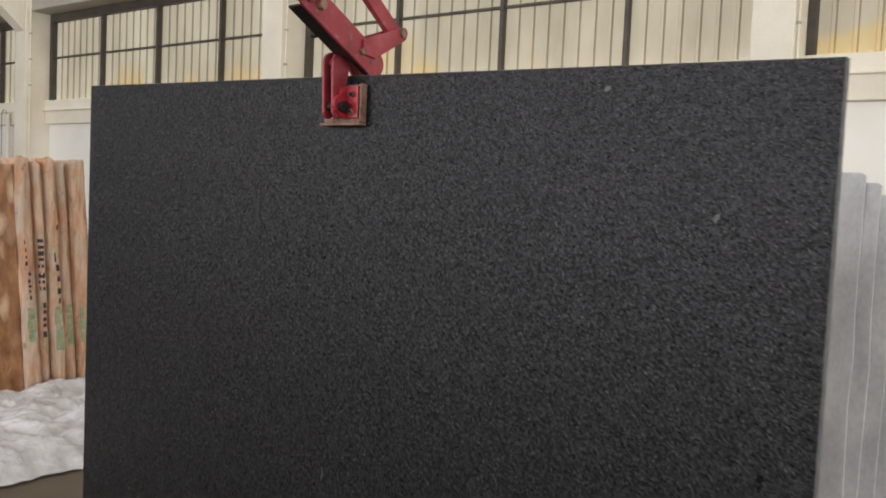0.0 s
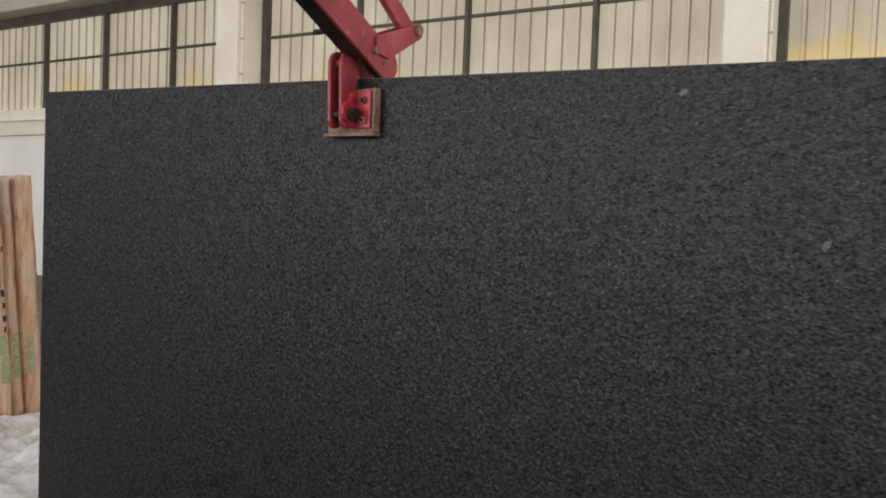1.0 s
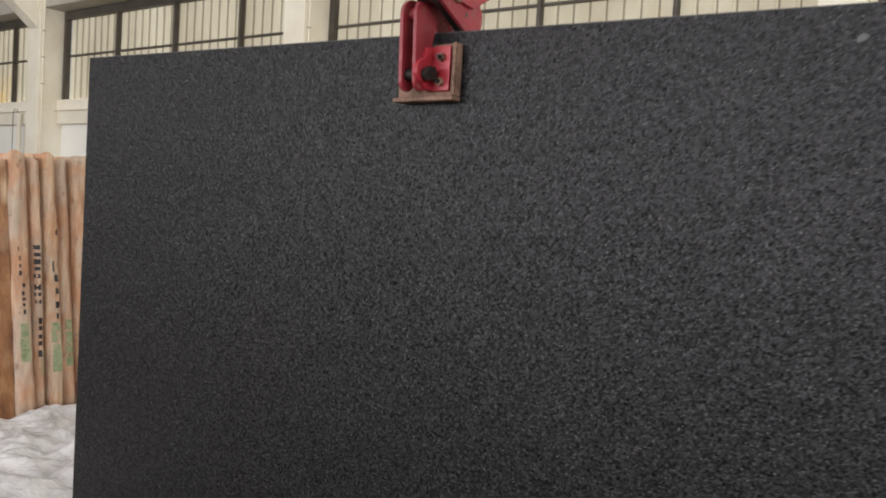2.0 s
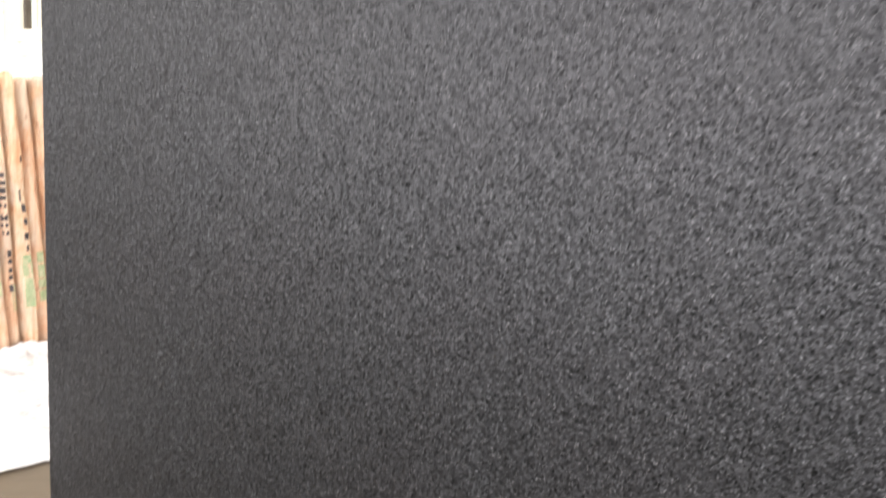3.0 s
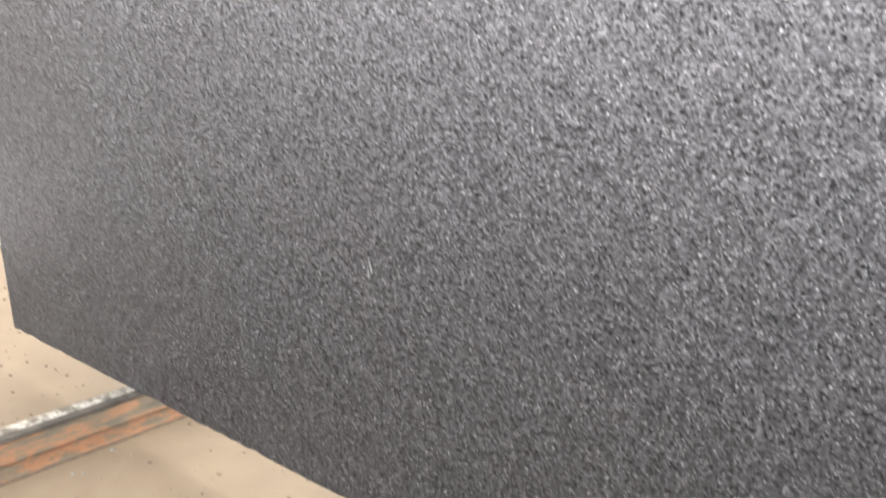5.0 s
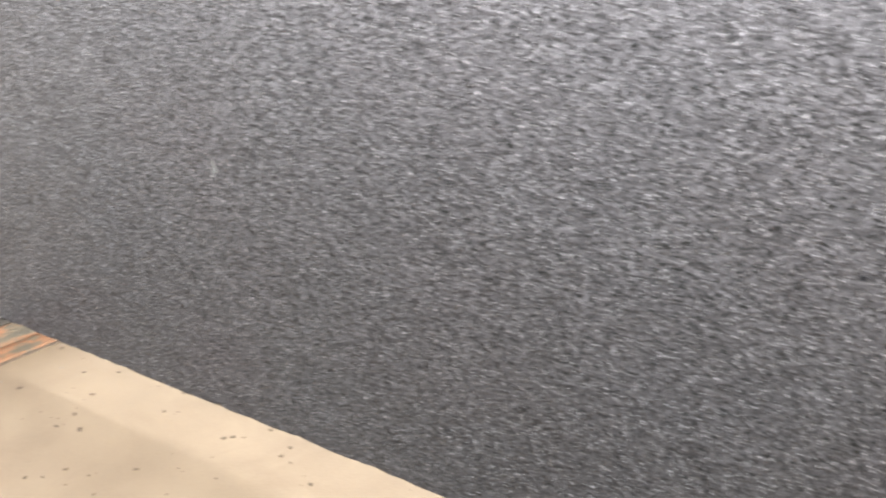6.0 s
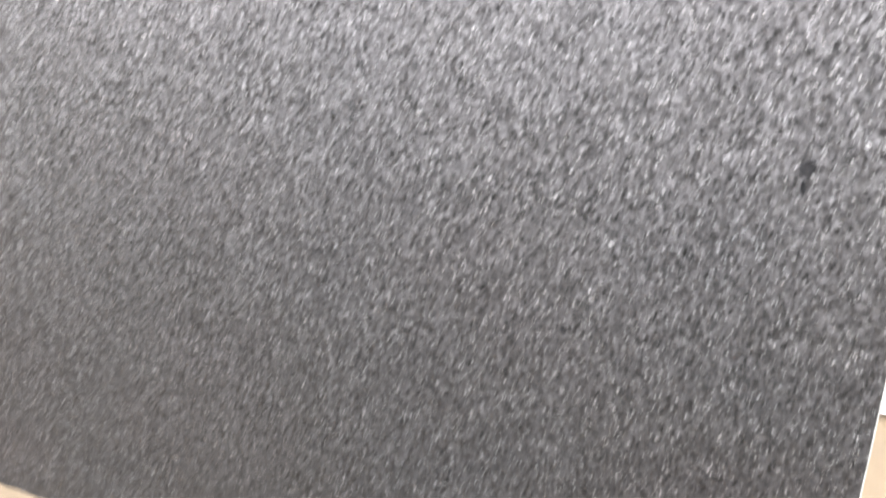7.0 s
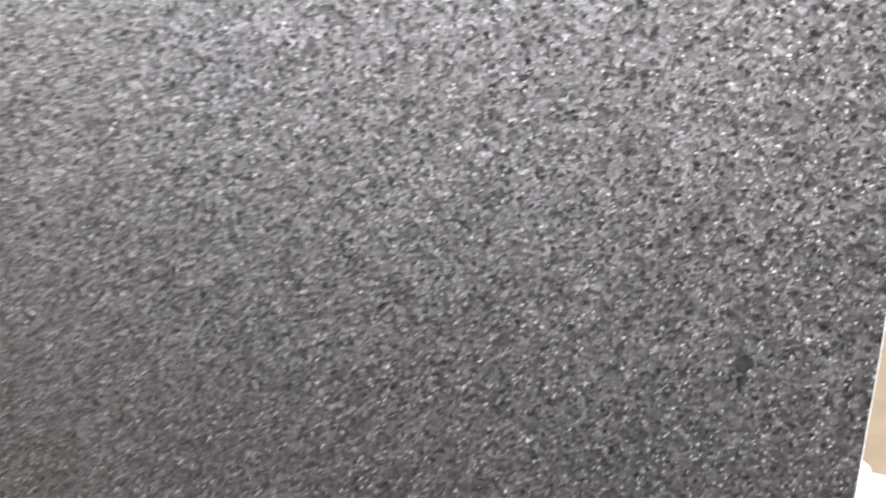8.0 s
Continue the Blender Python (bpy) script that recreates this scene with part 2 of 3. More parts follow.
def rail_rust():
    m = Mat("rail_rust")
    co = m.scaled((1.0, 0.5, 2.2))
    broad, grain = m.noise(16.0, 6.0, 0.65, co), m.noise(85.0, 4.0, 0.6, co)
    col = m.ramp(broad, [(0.32, (0.018, 0.016, 0.011)), (0.45, (0.050, 0.040, 0.025)), (0.54, (0.14, 0.055, 0.020)), (0.60, (0.055, 0.040, 0.024)), (0.74, (0.10, 0.085, 0.055))])
    m.base(m.mix(m.math("MULTIPLY", grain, 0.5), col, (0.03, 0.024, 0.016)))
    m.rough(0.8)
    m.bump(m.math("ADD", broad, grain), 0.6, 0.006)
    return m.m


GRANITE = granite()
FLOOR = floor_material()
SHEET = cladding_material()
FILM = plastic_film()
FROSTED = frosted_sheet()
BROWN = brown_stone_face()
EDGE = stone_edge()
RED = red_paint()
BRIGHT_RED = plain("fresh_red_paint", (0.27, 0.016, 0.028), (0.44, 0.035, 0.05), 0.4, 12.0, 120.0)
RUST = plain("rusted_steel", (0.075, 0.036, 0.024), (0.34, 0.21, 0.155), 0.7, 14.0, 120.0, 0.3, 0.4, 0.003)
DARK_STEEL = plain("dark_oily_steel", (0.012, 0.011, 0.010), (0.05, 0.045, 0.04), 0.45, 9.0, 90.0, 0.6)
RAIL_RUST = rail_rust()
BRIGHT_STEEL = plain("worn_bright_steel", (0.07, 0.065, 0.055), (0.36, 0.35, 0.33), 0.55, 26.0, 110.0, 0.5, 0.4, 0.003, spread=(0.44, 0.60))
PLASTER = plain("white_wall_plaster", (0.82, 0.80, 0.75), (0.90, 0.89, 0.86), 0.8, 1.1, 60.0, bump=0.1)
CONCRETE = plain("cream_painted_concrete", (0.76, 0.70, 0.59), (0.88, 0.84, 0.74), 0.75, 1.6, 50.0, bump=0.15)
BEAM = plain("grey_concrete_beam", (0.36, 0.34, 0.30), (0.48, 0.46, 0.41), 0.8, 1.8, 60.0)
POST = plain("dark_window_steel", (0.055, 0.047, 0.04), (0.12, 0.105, 0.09), 0.55, 3.0, 70.0, 0.3)
GREY_STONE = plain("light_grey_stone", (0.40, 0.40, 0.415), (0.62, 0.62, 0.63), 0.5, 4.0, 40.0, squash=(1.5, 1.5, 0.8), bump=0.12)
SAWN = plain("sawn_granite_edge", (0.045, 0.045, 0.047), (0.15, 0.15, 0.15), 0.7, 25.0, 160.0)
SHELL = plain("dull_grey_cladding", (0.30, 0.30, 0.29), (0.40, 0.395, 0.38), 0.7, 1.0, 40.0)
BLACK_INK = plain("black_paint_mark", (0.012, 0.010, 0.012), (0.04, 0.03, 0.035), 0.6, 20.0)
GREEN_INK = plain("green_paint_mark", (0.15, 0.24, 0.11), (0.42, 0.38, 0.26), 0.6, 22.0)
PALE = plain("pale_crystal", (0.028, 0.028, 0.028), (0.075, 0.075, 0.072), 0.4, 60.0)
INKY = plain("dark_inclusion_stone", (0.004, 0.004, 0.0045), (0.013, 0.013, 0.014), 0.6, 60.0)
INKY.node_tree.nodes["Principled BSDF"].inputs["Specular IOR Level"].default_value = 0.0
CRUMB = plain("dark_stone_crumbs", (0.02, 0.014, 0.010), (0.07, 0.048, 0.03), 0.9, 50.0)


# ---- mesh helpers ----
def part(name, bm, material, parent=None, label=""):
    """Link a bmesh as one mesh object under a thing or a part."""
    me = bpy.data.meshes.new(name)
    bmesh.ops.recalc_face_normals(bm, faces=bm.faces)
    bm.to_mesh(me)
    bm.free()
    me.materials.append(material)
    ob = new(name, me)
    if parent is not None:
        ob.parent = parent
    if label:
        tagged(ob, label)
    return ob


def smooth(ob):
    for p in ob.data.polygons:
        p.use_smooth = True
    return ob


def thing(name, label, category, group="", kind=""):
    return tagged(new(name), label, category, group, kind)


def box(bm, lo, hi, bevel=0.0, m=None):
    """A box between two corners, its edges eased."""
    r = bmesh.ops.create_cube(bm, size=1.0)
    c, d = (Vector(lo) + Vector(hi)) / 2, Vector(hi) - Vector(lo)
    bmesh.ops.transform(bm, matrix=Matrix.Translation(c) @ Matrix.Diagonal((*d, 1)), verts=r["verts"])
    vs = r["verts"]
    if bevel:
        edges = list({e for v in vs for e in v.link_edges})
        out = bmesh.ops.bevel(bm, geom=edges, offset=bevel, segments=2, affect="EDGES", profile=0.5)
        vs = list({v for f in out["faces"] for v in f.verts} | {v for v in vs if v.is_valid})
    if m is not None:
        bmesh.ops.transform(bm, matrix=m, verts=vs)
    return bm


def boxes(*items, bevel=0.0):
    bm = bmesh.new()
    for lo, hi in items:
        box(bm, lo, hi, bevel)
    return bm


def prism(outline, a, b, axis="x", bevel=0.0):
    """A plate: an outline swept from a to b along an axis. Outline points are (y, z), (x, z) or (x, y)."""
    bm = bmesh.new()
    place = {"x": lambda p, s: (s, p[0], p[1]), "y": lambda p, s: (p[0], s, p[1]), "z": lambda p, s: (p[0], p[1], s)}[axis]
    lo = [bm.verts.new(place(p, a)) for p in outline]
    hi = [bm.verts.new(place(p, b)) for p in outline]
    n = len(outline)
    bm.faces.new(lo), bm.faces.new(list(reversed(hi)))
    for i in range(n):
        bm.faces.new((lo[i], hi[i], hi[(i + 1) % n], lo[(i + 1) % n]))
    if bevel:
        bmesh.ops.recalc_face_normals(bm, faces=bm.faces)
        bmesh.ops.bevel(bm, geom=list(bm.edges), offset=bevel, segments=1, affect="EDGES")
    return bm


def arc(cx, cy, r, a0, a1, n=8):
    return [(cx + r * math.cos(radians(a0 + (a1 - a0) * i / n)), cy + r * math.sin(radians(a0 + (a1 - a0) * i / n))) for i in range(n + 1)]


def cylinder(centre, r, length, axis="x", seg=20, bevel=0.0):
    bm = bmesh.new()
    bmesh.ops.create_cone(bm, cap_ends=True, segments=seg, radius1=r, radius2=r, depth=length)
    if bevel:
        bmesh.ops.bevel(bm, geom=[e for e in bm.edges if abs(e.verts[0].co.z - e.verts[1].co.z) < 1e-6], offset=bevel, segments=2, affect="EDGES")
    turn = {"x": pose(0, 0, 0, 0, 90, 0), "y": pose(0, 0, 0, 90, 0, 0), "z": Matrix()}[axis]
    bmesh.ops.transform(bm, matrix=Matrix.Translation(centre) @ turn, verts=bm.verts)
    return bm


def grid(nx, ny, fn):
    """A sheet of nx by ny cells, its points from fn(u, v)."""
    bm = bmesh.new()
    vs = [[bm.verts.new(fn(i / nx, j / ny)) for i in range(nx + 1)] for j in range(ny + 1)]
    for j in range(ny):
        for i in range(nx):
            bm.faces.new((vs[j][i], vs[j][i + 1], vs[j + 1][i + 1], vs[j + 1][i]))
    return bm


# ---- the hall ----
X0, X1, Y0, Y1 = -26.0, 16.0, -18.0, 10.0
floor = part("floor", boxes(((X0, Y0, -0.2), (X1, Y1, 0.0))), FLOOR)
tagged(floor, "dusty beige concrete floor scattered with stone crumbs", "floor", kind="structure")

# the long side wall, drawn in units of 1.17 m: local x runs along it, local y goes outwards
UNIT = 1.17
WALL = pose(-0.58, 8.64, -0.278, 0, 0, 1.6) @ Matrix.Scale(UNIT, 4)
FOOT, EAVES, W0, W1 = 0.278 / UNIT, (ROOF + 0.278) / UNIT, X0 / UNIT + 0.5, X1 / UNIT + 0.5
SILL, BAND = 3.25, 2.78
wall = thing("wall_north", "white plastered wall below cream ring beam and ribbed translucent sheeting", "wall", kind="structure")
wall.matrix_world = WALL
part("plaster_wall", boxes(((W0, 0.0, FOOT), (W1, 0.25, BAND))), PLASTER, wall)
part("ring_beam", boxes(((W0, -0.10, BAND + 0.004), (W1, 0.25, SILL)), bevel=0.012), CONCRETE, wall)
part("ledge", boxes(((W0, -0.16, SILL - 0.215), (W1, -0.102, SILL - 0.19)), bevel=0.006), CONCRETE, wall)
COLS = [1.05 + 7.15 * k for k in (-3, -2, -1, 0, 1)]  # outer faces of the columns along the wall
part("lintel_beam", boxes(((W0, -0.42, 4.95), (W1, 0.1, 5.45)), bevel=0.02), BEAM, wall)
# dark band between the lintel and the upper wall
part("dark_band", boxes(((W0, -0.30, 5.454), (W1, 0.1, 5.60))), POST, wall)
part("upper_wall", boxes(((W0, 0.06, 5.604), (W1, 0.25, EAVES))), PLASTER, wall)

for c in COLS:
    col = thing("column", "cream painted square concrete column against the hall wall", "column", "hall columns", "structure")
    col.matrix_world = WALL
    part("shaft", boxes(((c - 0.42, -0.5, FOOT), (c, 0.05, EAVES)), bevel=0.015), CONCRETE, col)
    if c < -10:
        part("corbel", prism([(-0.502, 4.55), (-0.502, 5.7), (-1.1, 5.7), (-1.1, 5.05)], c - 0.37, c - 0.05, bevel=0.01), CONCRETE, col)
    pipe = part("conduit", cylinder((c + 0.02, -0.42, (FOOT + EAVES) / 2), 0.014, EAVES - FOOT, "z", 10), CONCRETE, col)
    for z in (3.5, 4.0, 4.5):
        part("bracket", boxes(((c - 0.001, -0.445, z), (c + 0.038, -0.395, z + 0.025)), bevel=0.003), BEAM, pipe)


# a short drain pipe with a loop of wire, left of the far column
drain = thing("drain_pipe", "cream drain pipe on the white wall with a loose wire loop", "pipe", kind="structure")
drain.matrix_world = WALL
part("pipe", cylinder((COLS[1] - 1.32, -0.16, 2.35), 0.045, 1.30, "z", 16, 0.004), CONCRETE, drain)
wire = bmesh.new()
path = [(COLS[1] - 1.52, -0.19, 2.0 + 0.11 * i) for i in range(10)] + [(COLS[1] - 1.50, -0.19, 3.04), (COLS[1] - 1.44, -0.19, 3.10), (COLS[1] - 1.36, -0.19, 3.08), (COLS[1] - 1.32, -0.19, 3.0)]
rings = [[wire.verts.new((x + 0.008 * math.cos(a), y + 0.008 * math.sin(a), z)) for a in (0.0, 2.1, 4.2)] for x, y, z in path]
for a, b in zip(rings, rings[1:]):
    for i in range(3):
        wire.faces.new((a[i], a[(i + 1) % 3], b[(i + 1) % 3], b[i]))
part("wire_loop", wire, DARK_STEEL, drain, "thin dark wire loop")


def ribbed_sheet(x0, x1, z0, z1):
    """One run of trapezoidal cladding between two posts."""
    pitch, deep = 0.212, 0.028
    xs, x = [], x0
    while x < x1:
        xs += [(x, 0.0), (x + 0.15, 0.0), (x + 0.165, -deep), (x + 0.198, -deep)]
        x += pitch
    xs = [(min(a, x1), b) for a, b in xs]
    bm = bmesh.new()
    rows = [[bm.verts.new((a, 0.12 + b, z)) for a, b in xs] for z in (z0, z1)]
    for i in range(len(xs) - 1):
        if xs[i + 1][0] - xs[i][0] > 1e-4:
            bm.faces.new((rows[0][i], rows[0][i + 1], rows[1][i + 1], rows[1][i]))
    return bm


for k in range(len(COLS) - 1):
    a, b = COLS[k], COLS[k + 1] - 0.42
    xs = [a + 0.045] + [b - 1.56 - 1.70 * j for j in (2, 1, 0)]
    part("window_post", boxes(((a + 0.002, -0.02, SILL + 0.002), (a + 0.09, 0.09, 4.948)), bevel=0.004), POST, wall)
    for x in xs[1:]:
        part("window_post", boxes(((x - 0.026, -0.01, SILL + 0.002), (x + 0.026, 0.085, 4.948)), bevel=0.004), POST, wall)
    # dark bar that stands in for the shade beneath the lintel
    part("lintel_shade_bar", boxes(((a + 0.092, -0.03, 4.80), (b - 0.002, 0.085, 4.946)), bevel=0.004), POST, wall)
    part("girt", boxes(((a + 0.092, 0.03, 4.09), (b - 0.002, 0.085, 4.125)), bevel=0.004), POST, wall)
    for x, y in zip(xs, xs[1:] + [b]):
        part("cladding_sheet", ribbed_sheet(x, y, SILL, 5.2), SHEET, wall)

# out-of-view wall added to close the hall; its grey suits the slab's reflections
tagged(part("wall_west", boxes(((X0 - 0.2, Y0, 0.0), (X0, Y1, ROOF))), SHELL), "unseen plain grey sheet wall closing the hall", "wall", kind="structure")
# unseen end wall, left open only where the added fill lamp stands
east = boxes(((X1, Y0, 0.0), (X1 + 0.2, END_GAP_Y[0], ROOF)), ((X1, END_GAP_Y[1], 0.0), (X1 + 0.2, Y1, ROOF)), ((X1, END_GAP_Y[0], END_GAP_Z[1]), (X1 + 0.2, END_GAP_Y[1], ROOF)))
tagged(part("wall_east", east, SHELL), "unseen grey sheet end wall with a wide gap added for the fill lamp", "wall", kind="structure")

# unseen rear wall, its opening made only for the added fill lamp
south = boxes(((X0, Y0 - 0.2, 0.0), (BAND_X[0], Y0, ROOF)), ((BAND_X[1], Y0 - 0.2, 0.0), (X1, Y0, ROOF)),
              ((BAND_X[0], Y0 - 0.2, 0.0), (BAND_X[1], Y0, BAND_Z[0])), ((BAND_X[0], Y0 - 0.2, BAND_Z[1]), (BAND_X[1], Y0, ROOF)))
tagged(part("wall_south", south, SHELL), "unseen grey sheet wall with a long opening added for the fill lamp", "wall", kind="structure")

# assumed roof deck, out of view, with three long frosted strips over the added lamps
edges = [Y0 - 0.2]
for sy, sw, _ in sorted(STRIPS):
    edges += [sy - sw / 2, sy + sw / 2]
edges.append(Y1 + 0.2)
deck = [((X0 - 0.2, edges[i], ROOF), (X1 + 0.2, edges[i + 1], ROOF + 0.15)) for i in range(0, len(edges), 2)]
for sy, sw, _ in STRIPS:
    deck += [((X0 - 0.2, sy - sw / 2, ROOF), (STRIP_X[0], sy + sw / 2, ROOF + 0.15)), ((STRIP_X[1], sy - sw / 2, ROOF), (X1 + 0.2, sy + sw / 2, ROOF + 0.15))]
tagged(part("ceiling", boxes(*deck), SHELL), "assumed grey sheet roof deck, out of view, open above the added lamps", "ceiling", kind="structure")
lights = boxes(*[((STRIP_X[0], sy - sw / 2, ROOF + 0.05), (STRIP_X[1], sy + sw / 2, ROOF + 0.06)) for sy, sw, _ in STRIPS])
tagged(part("assumed_roof_light", lights, FROSTED), "assumed frosted plastic strips above the added roof lamps", "roof light", kind="structure")

# ---- the hanging granite slab ----
TL, TR, BOT, THICK = 2.050, 1.976, 0.114, 0.03


def slab_top(x):
    return TL + (TR - TL) * x / 3.0


def granite_slab():
    slab = thing("granite_slab", "large dark grey honed granite slab hanging upright from a red clamp", "stone slab")
    rng = random.Random(4)
    n = 220
    chips = [0.0] * (n + 1)
    for _ in range(26):
        c, w, d = rng.randrange(2, n - 2), rng.choice((1, 1, 2)), rng.uniform(0.002, 0.006)
        for i in range(max(0, c - w), min(n, c + w) + 1):
            chips[i] = max(chips[i], d * (1 - abs(i - c) / (w + 1)))
    xs = [3.0 * i / n for i in range(n + 1)]
    ring = [(x, BOT + chips[i] + 0.0012 * noise.noise((x * 9, 0, 3))) for i, x in enumerate(xs)]
    m = 60
    right = [(3.0 + 0.0012 * noise.noise((0, j * 0.4, 9)), BOT + (TR - BOT) * j / m) for j in range(1, m)]
    left = [(0.0012 * noise.noise((4, j * 0.4, 9)), TL + (BOT - TL) * j / m) for j in range(1, m)]
    top = [(x, slab_top(x)) for x in (3.0, 2.25, 1.5, 0.75, 0.0)]
    outline = ring + right + top + left
    bm = bmesh.new()
    e = 0.0018
    front_in = [bm.verts.new((x + (e if x < 0.01 else -e if x > 2.99 else 0), 0.0, z + (e if z < BOT + 0.02 else -e if z > slab_top(min(max(x, 0), 3)) - 0.01 else 0))) for x, z in outline]
    bm.faces.new(front_in)
    part("face", bm, GRANITE, slab)
    bm = bmesh.new()
    k = len(outline)
    r0 = [bm.verts.new((x + (e if x < 0.01 else -e if x > 2.99 else 0), 0.0, z + (e if z < BOT + 0.02 else -e if z > slab_top(min(max(x, 0), 3)) - 0.01 else 0))) for x, z in outline]
    r1 = [bm.verts.new((x, e, z)) for x, z in outline]
    r2 = [bm.verts.new((x, THICK, z)) for x, z in outline]
    for a, b in ((r0, r1), (r1, r2)):
        for i in range(k):
            bm.faces.new((a[i], a[(i + 1) % k], b[(i + 1) % k], b[i]))
    bm.faces.new(list(reversed(r2)))
    part("sawn_edge", bm, SAWN, slab, "pale sawn edge of the slab")

    def mark(name, x, z, w, h, material, seed, turn=0.0):
        rr = random.Random(seed)
        pts = []
        for i in range(9):
            a = 2 * math.pi * i / 9
            r = rr.uniform(0.65, 1.1)
            px, pz = w / 2 * r * math.cos(a), h / 2 * r * math.sin(a)
            pts.append((x + px * math.cos(turn) - pz * math.sin(turn), z + px * math.sin(turn) + pz * math.cos(turn)))
        part(name, prism(pts, -0.0012, 0.0005, "y"), material, slab)

    mark("dark_inclusion", 2.880, 1.022, 0.022, 0.021, INKY, 1)
    mark("dark_inclusion", 2.878, 1.000, 0.005, 0.026, INKY, 2, 0.15)
    mark("dark_inclusion", 2.613, 0.765, 0.013, 0.010, INKY, 3)
    mark("pale_streak", 1.474, 0.708, 0.005, 0.034, PALE, 4, 0.25)
    mark("pale_streak", 1.470, 0.690, 0.005, 0.024, PALE, 9, 0.1)
    mark("pale_fleck", 2.440, 1.931, 0.020, 0.014, PALE, 5, 0.6)
    mark("pale_fleck", 2.740, 1.616, 0.014, 0.026, PALE, 6, -0.3)
    return slab


granite_slab()


# ---- the lifting clamp ----
def lifting_clamp():
    clamp = thing("lifting_clamp", "worn red steel scissor clamp gripping the top of the granite slab", "lifting clamp")
    x0, x1, z0, z1 = 1.440, 1.612, 1.861, 1.980
    pad = part("pad_plate", boxes(((x0, -0.020, z0), (x1, -0.0014, z1)), bevel=0.003), RUST, clamp, "rust-brown pressed pad plate")
    part("rubber_pad", boxes(((x0 + 0.004, -0.0012, z0 + 0.004), (x1 - 0.004, 0.0, z1 - 0.004))), BLACK_INK, pad)
    part("bottom_lip", boxes(((x0 - 0.003, -0.036, z0 - 0.010), (x1 + 0.002, -0.003, z0 - 0.001)), bevel=0.002), RUST, pad)
    part("side_rim", boxes(((x1 - 0.009, -0.029, z0 + 0.001), (x1, -0.0205, z1)), bevel=0.002), RUST, pad)
    face = part("red_face", boxes(((x0 + 0.090, -0.028, z0 + 0.012), (x1 - 0.016, -0.0205, z1 - 0.006)), bevel=0.002), BRIGHT_RED, pad, "bright red bolted face plate")
    for bz in (z0 + 0.032, z1 - 0.032):
        bolt = part("bolt", cylinder((x1 - 0.038, -0.033, bz), 0.010, 0.010, "y", 6, 0.001), RUST, face)
        part("bolt_end", cylinder((x1 - 0.038, -0.042, bz), 0.005, 0.010, "y", 10, 0.001), DARK_STEEL, bolt)
    outline = [(-0.0205, z0 + 0.012), (-0.0205, z1 - 0.008), (-0.050, z1 - 0.012)] + arc(-0.052, 1.915, 0.030, 100, 260, 10) + [(-0.050, z0 + 0.014)]
    part("pivot_lug", prism(outline, x0 + 0.092, x0 + 0.108, bevel=0.0015), BRIGHT_RED, pad)
    part("pivot_pin", cylinder((x0 + 0.088, -0.054, 1.908), 0.015, 0.085, "x", 20, 0.002), DARK_STEEL, clamp, "dark greasy pivot pin")
    part("pin_head", cylinder((x0 + 0.124, -0.054, 1.908), 0.018, 0.016, "x", 6, 0.002), DARK_STEEL, clamp)

    # the two cheek plates that reach over the slab
    cheek = ([(-0.030, 1.895)] + arc(-0.054, 1.893, 0.023, -10, -170, 8) + [(-0.080, 1.960), (-0.083, 2.030)]
             + arc(-0.045, 2.042, 0.038, 175, 70, 9) + [(-0.010, 2.078), (0.050, 2.088), (0.090, 2.080)]
             + arc(0.085, 2.045, 0.032, 60, -60, 6) + [(0.080, 1.950), (0.055, 1.950), (0.052, 1.990)]
             + arc(0.018, 2.014, 0.030, 10, 170, 8) + [(-0.020, 1.985), (-0.030, 1.940)])
    for cx in (1.488, 1.528):
        part("cheek_plate", prism(cheek, cx, cx + 0.010, bevel=0.0012), RED, clamp)
    part("spacer", cylinder((1.513, -0.050, 2.046), 0.014, 0.030, "x", 14), RED, clamp)
    rear = part("rear_pad", boxes(((x0, THICK, z0), (x1, THICK + 0.02, z1)), bevel=0.003), RUST, clamp)
    part("rear_lug", boxes(((x0 + 0.02, THICK + 0.0204, z0 + 0.06), (x0 + 0.05, THICK + 0.055, z1 - 0.01)), bevel=0.002), RED, rear)

    def bar(name, a, b, half, xa, xb, material, hollow=False, parent=clamp):
        """A flat or channel bar with rounded ends in the plane across the slab."""
        d = Vector((b[0] - a[0], b[1] - a[1])).normalized()
        ang = math.degrees(math.atan2(d.y, d.x))
        pts = arc(a[0], a[1], half, ang + 90, ang + 270, 10) + arc(b[0], b[1], half, ang - 90, ang + 90, 10)
        return part(name, prism(pts, xa, xb, bevel=0.0015), material, parent)

    arm_low, arm_high = Vector((0.045, 2.052)), Vector((-0.250, 2.210))
    bar("main_arm", arm_low, arm_high, 0.043, 1.586, 1.596, RED)
    d = (arm_high - arm_low).normalized()
    across = Vector((-d.y, d.x))
    def web(start, side, inner, mat, lab=""):
        """One flange of the channel arm, from a share of its length to its upper end."""
        a = arm_low.lerp(arm_high, start)
        q = [a + across * 0.034 * side, a + across * 0.042 * side, arm_high + across * 0.042 * side, arm_high + across * 0.034 * side]
        part("arm_web", prism([tuple(p) for p in q], inner, 1.5856, bevel=0.001), mat, clamp, lab)

    # the lower flange is dark, the upper one red
    web(0.32, 1, 1.530, DARK_STEEL, "dark underside of the arm")
    web(0.0, -1, 1.545, RED)
    heel = arm_low.lerp(arm_high, 0.319)
    q = [arm_low + across * 0.034, arm_low + across * 0.042, heel + across * 0.042, heel + across * 0.034]
    part("arm_heel", prism([tuple(p) for p in q], 1.566, 1.5856, bevel=0.001), DARK_STEEL, clamp)
    link = [(-0.020, 2.075), (0.035, 2.066)] + arc(0.165, 2.166, 0.022, -50, 110, 10) + [(-0.020, 2.118)]
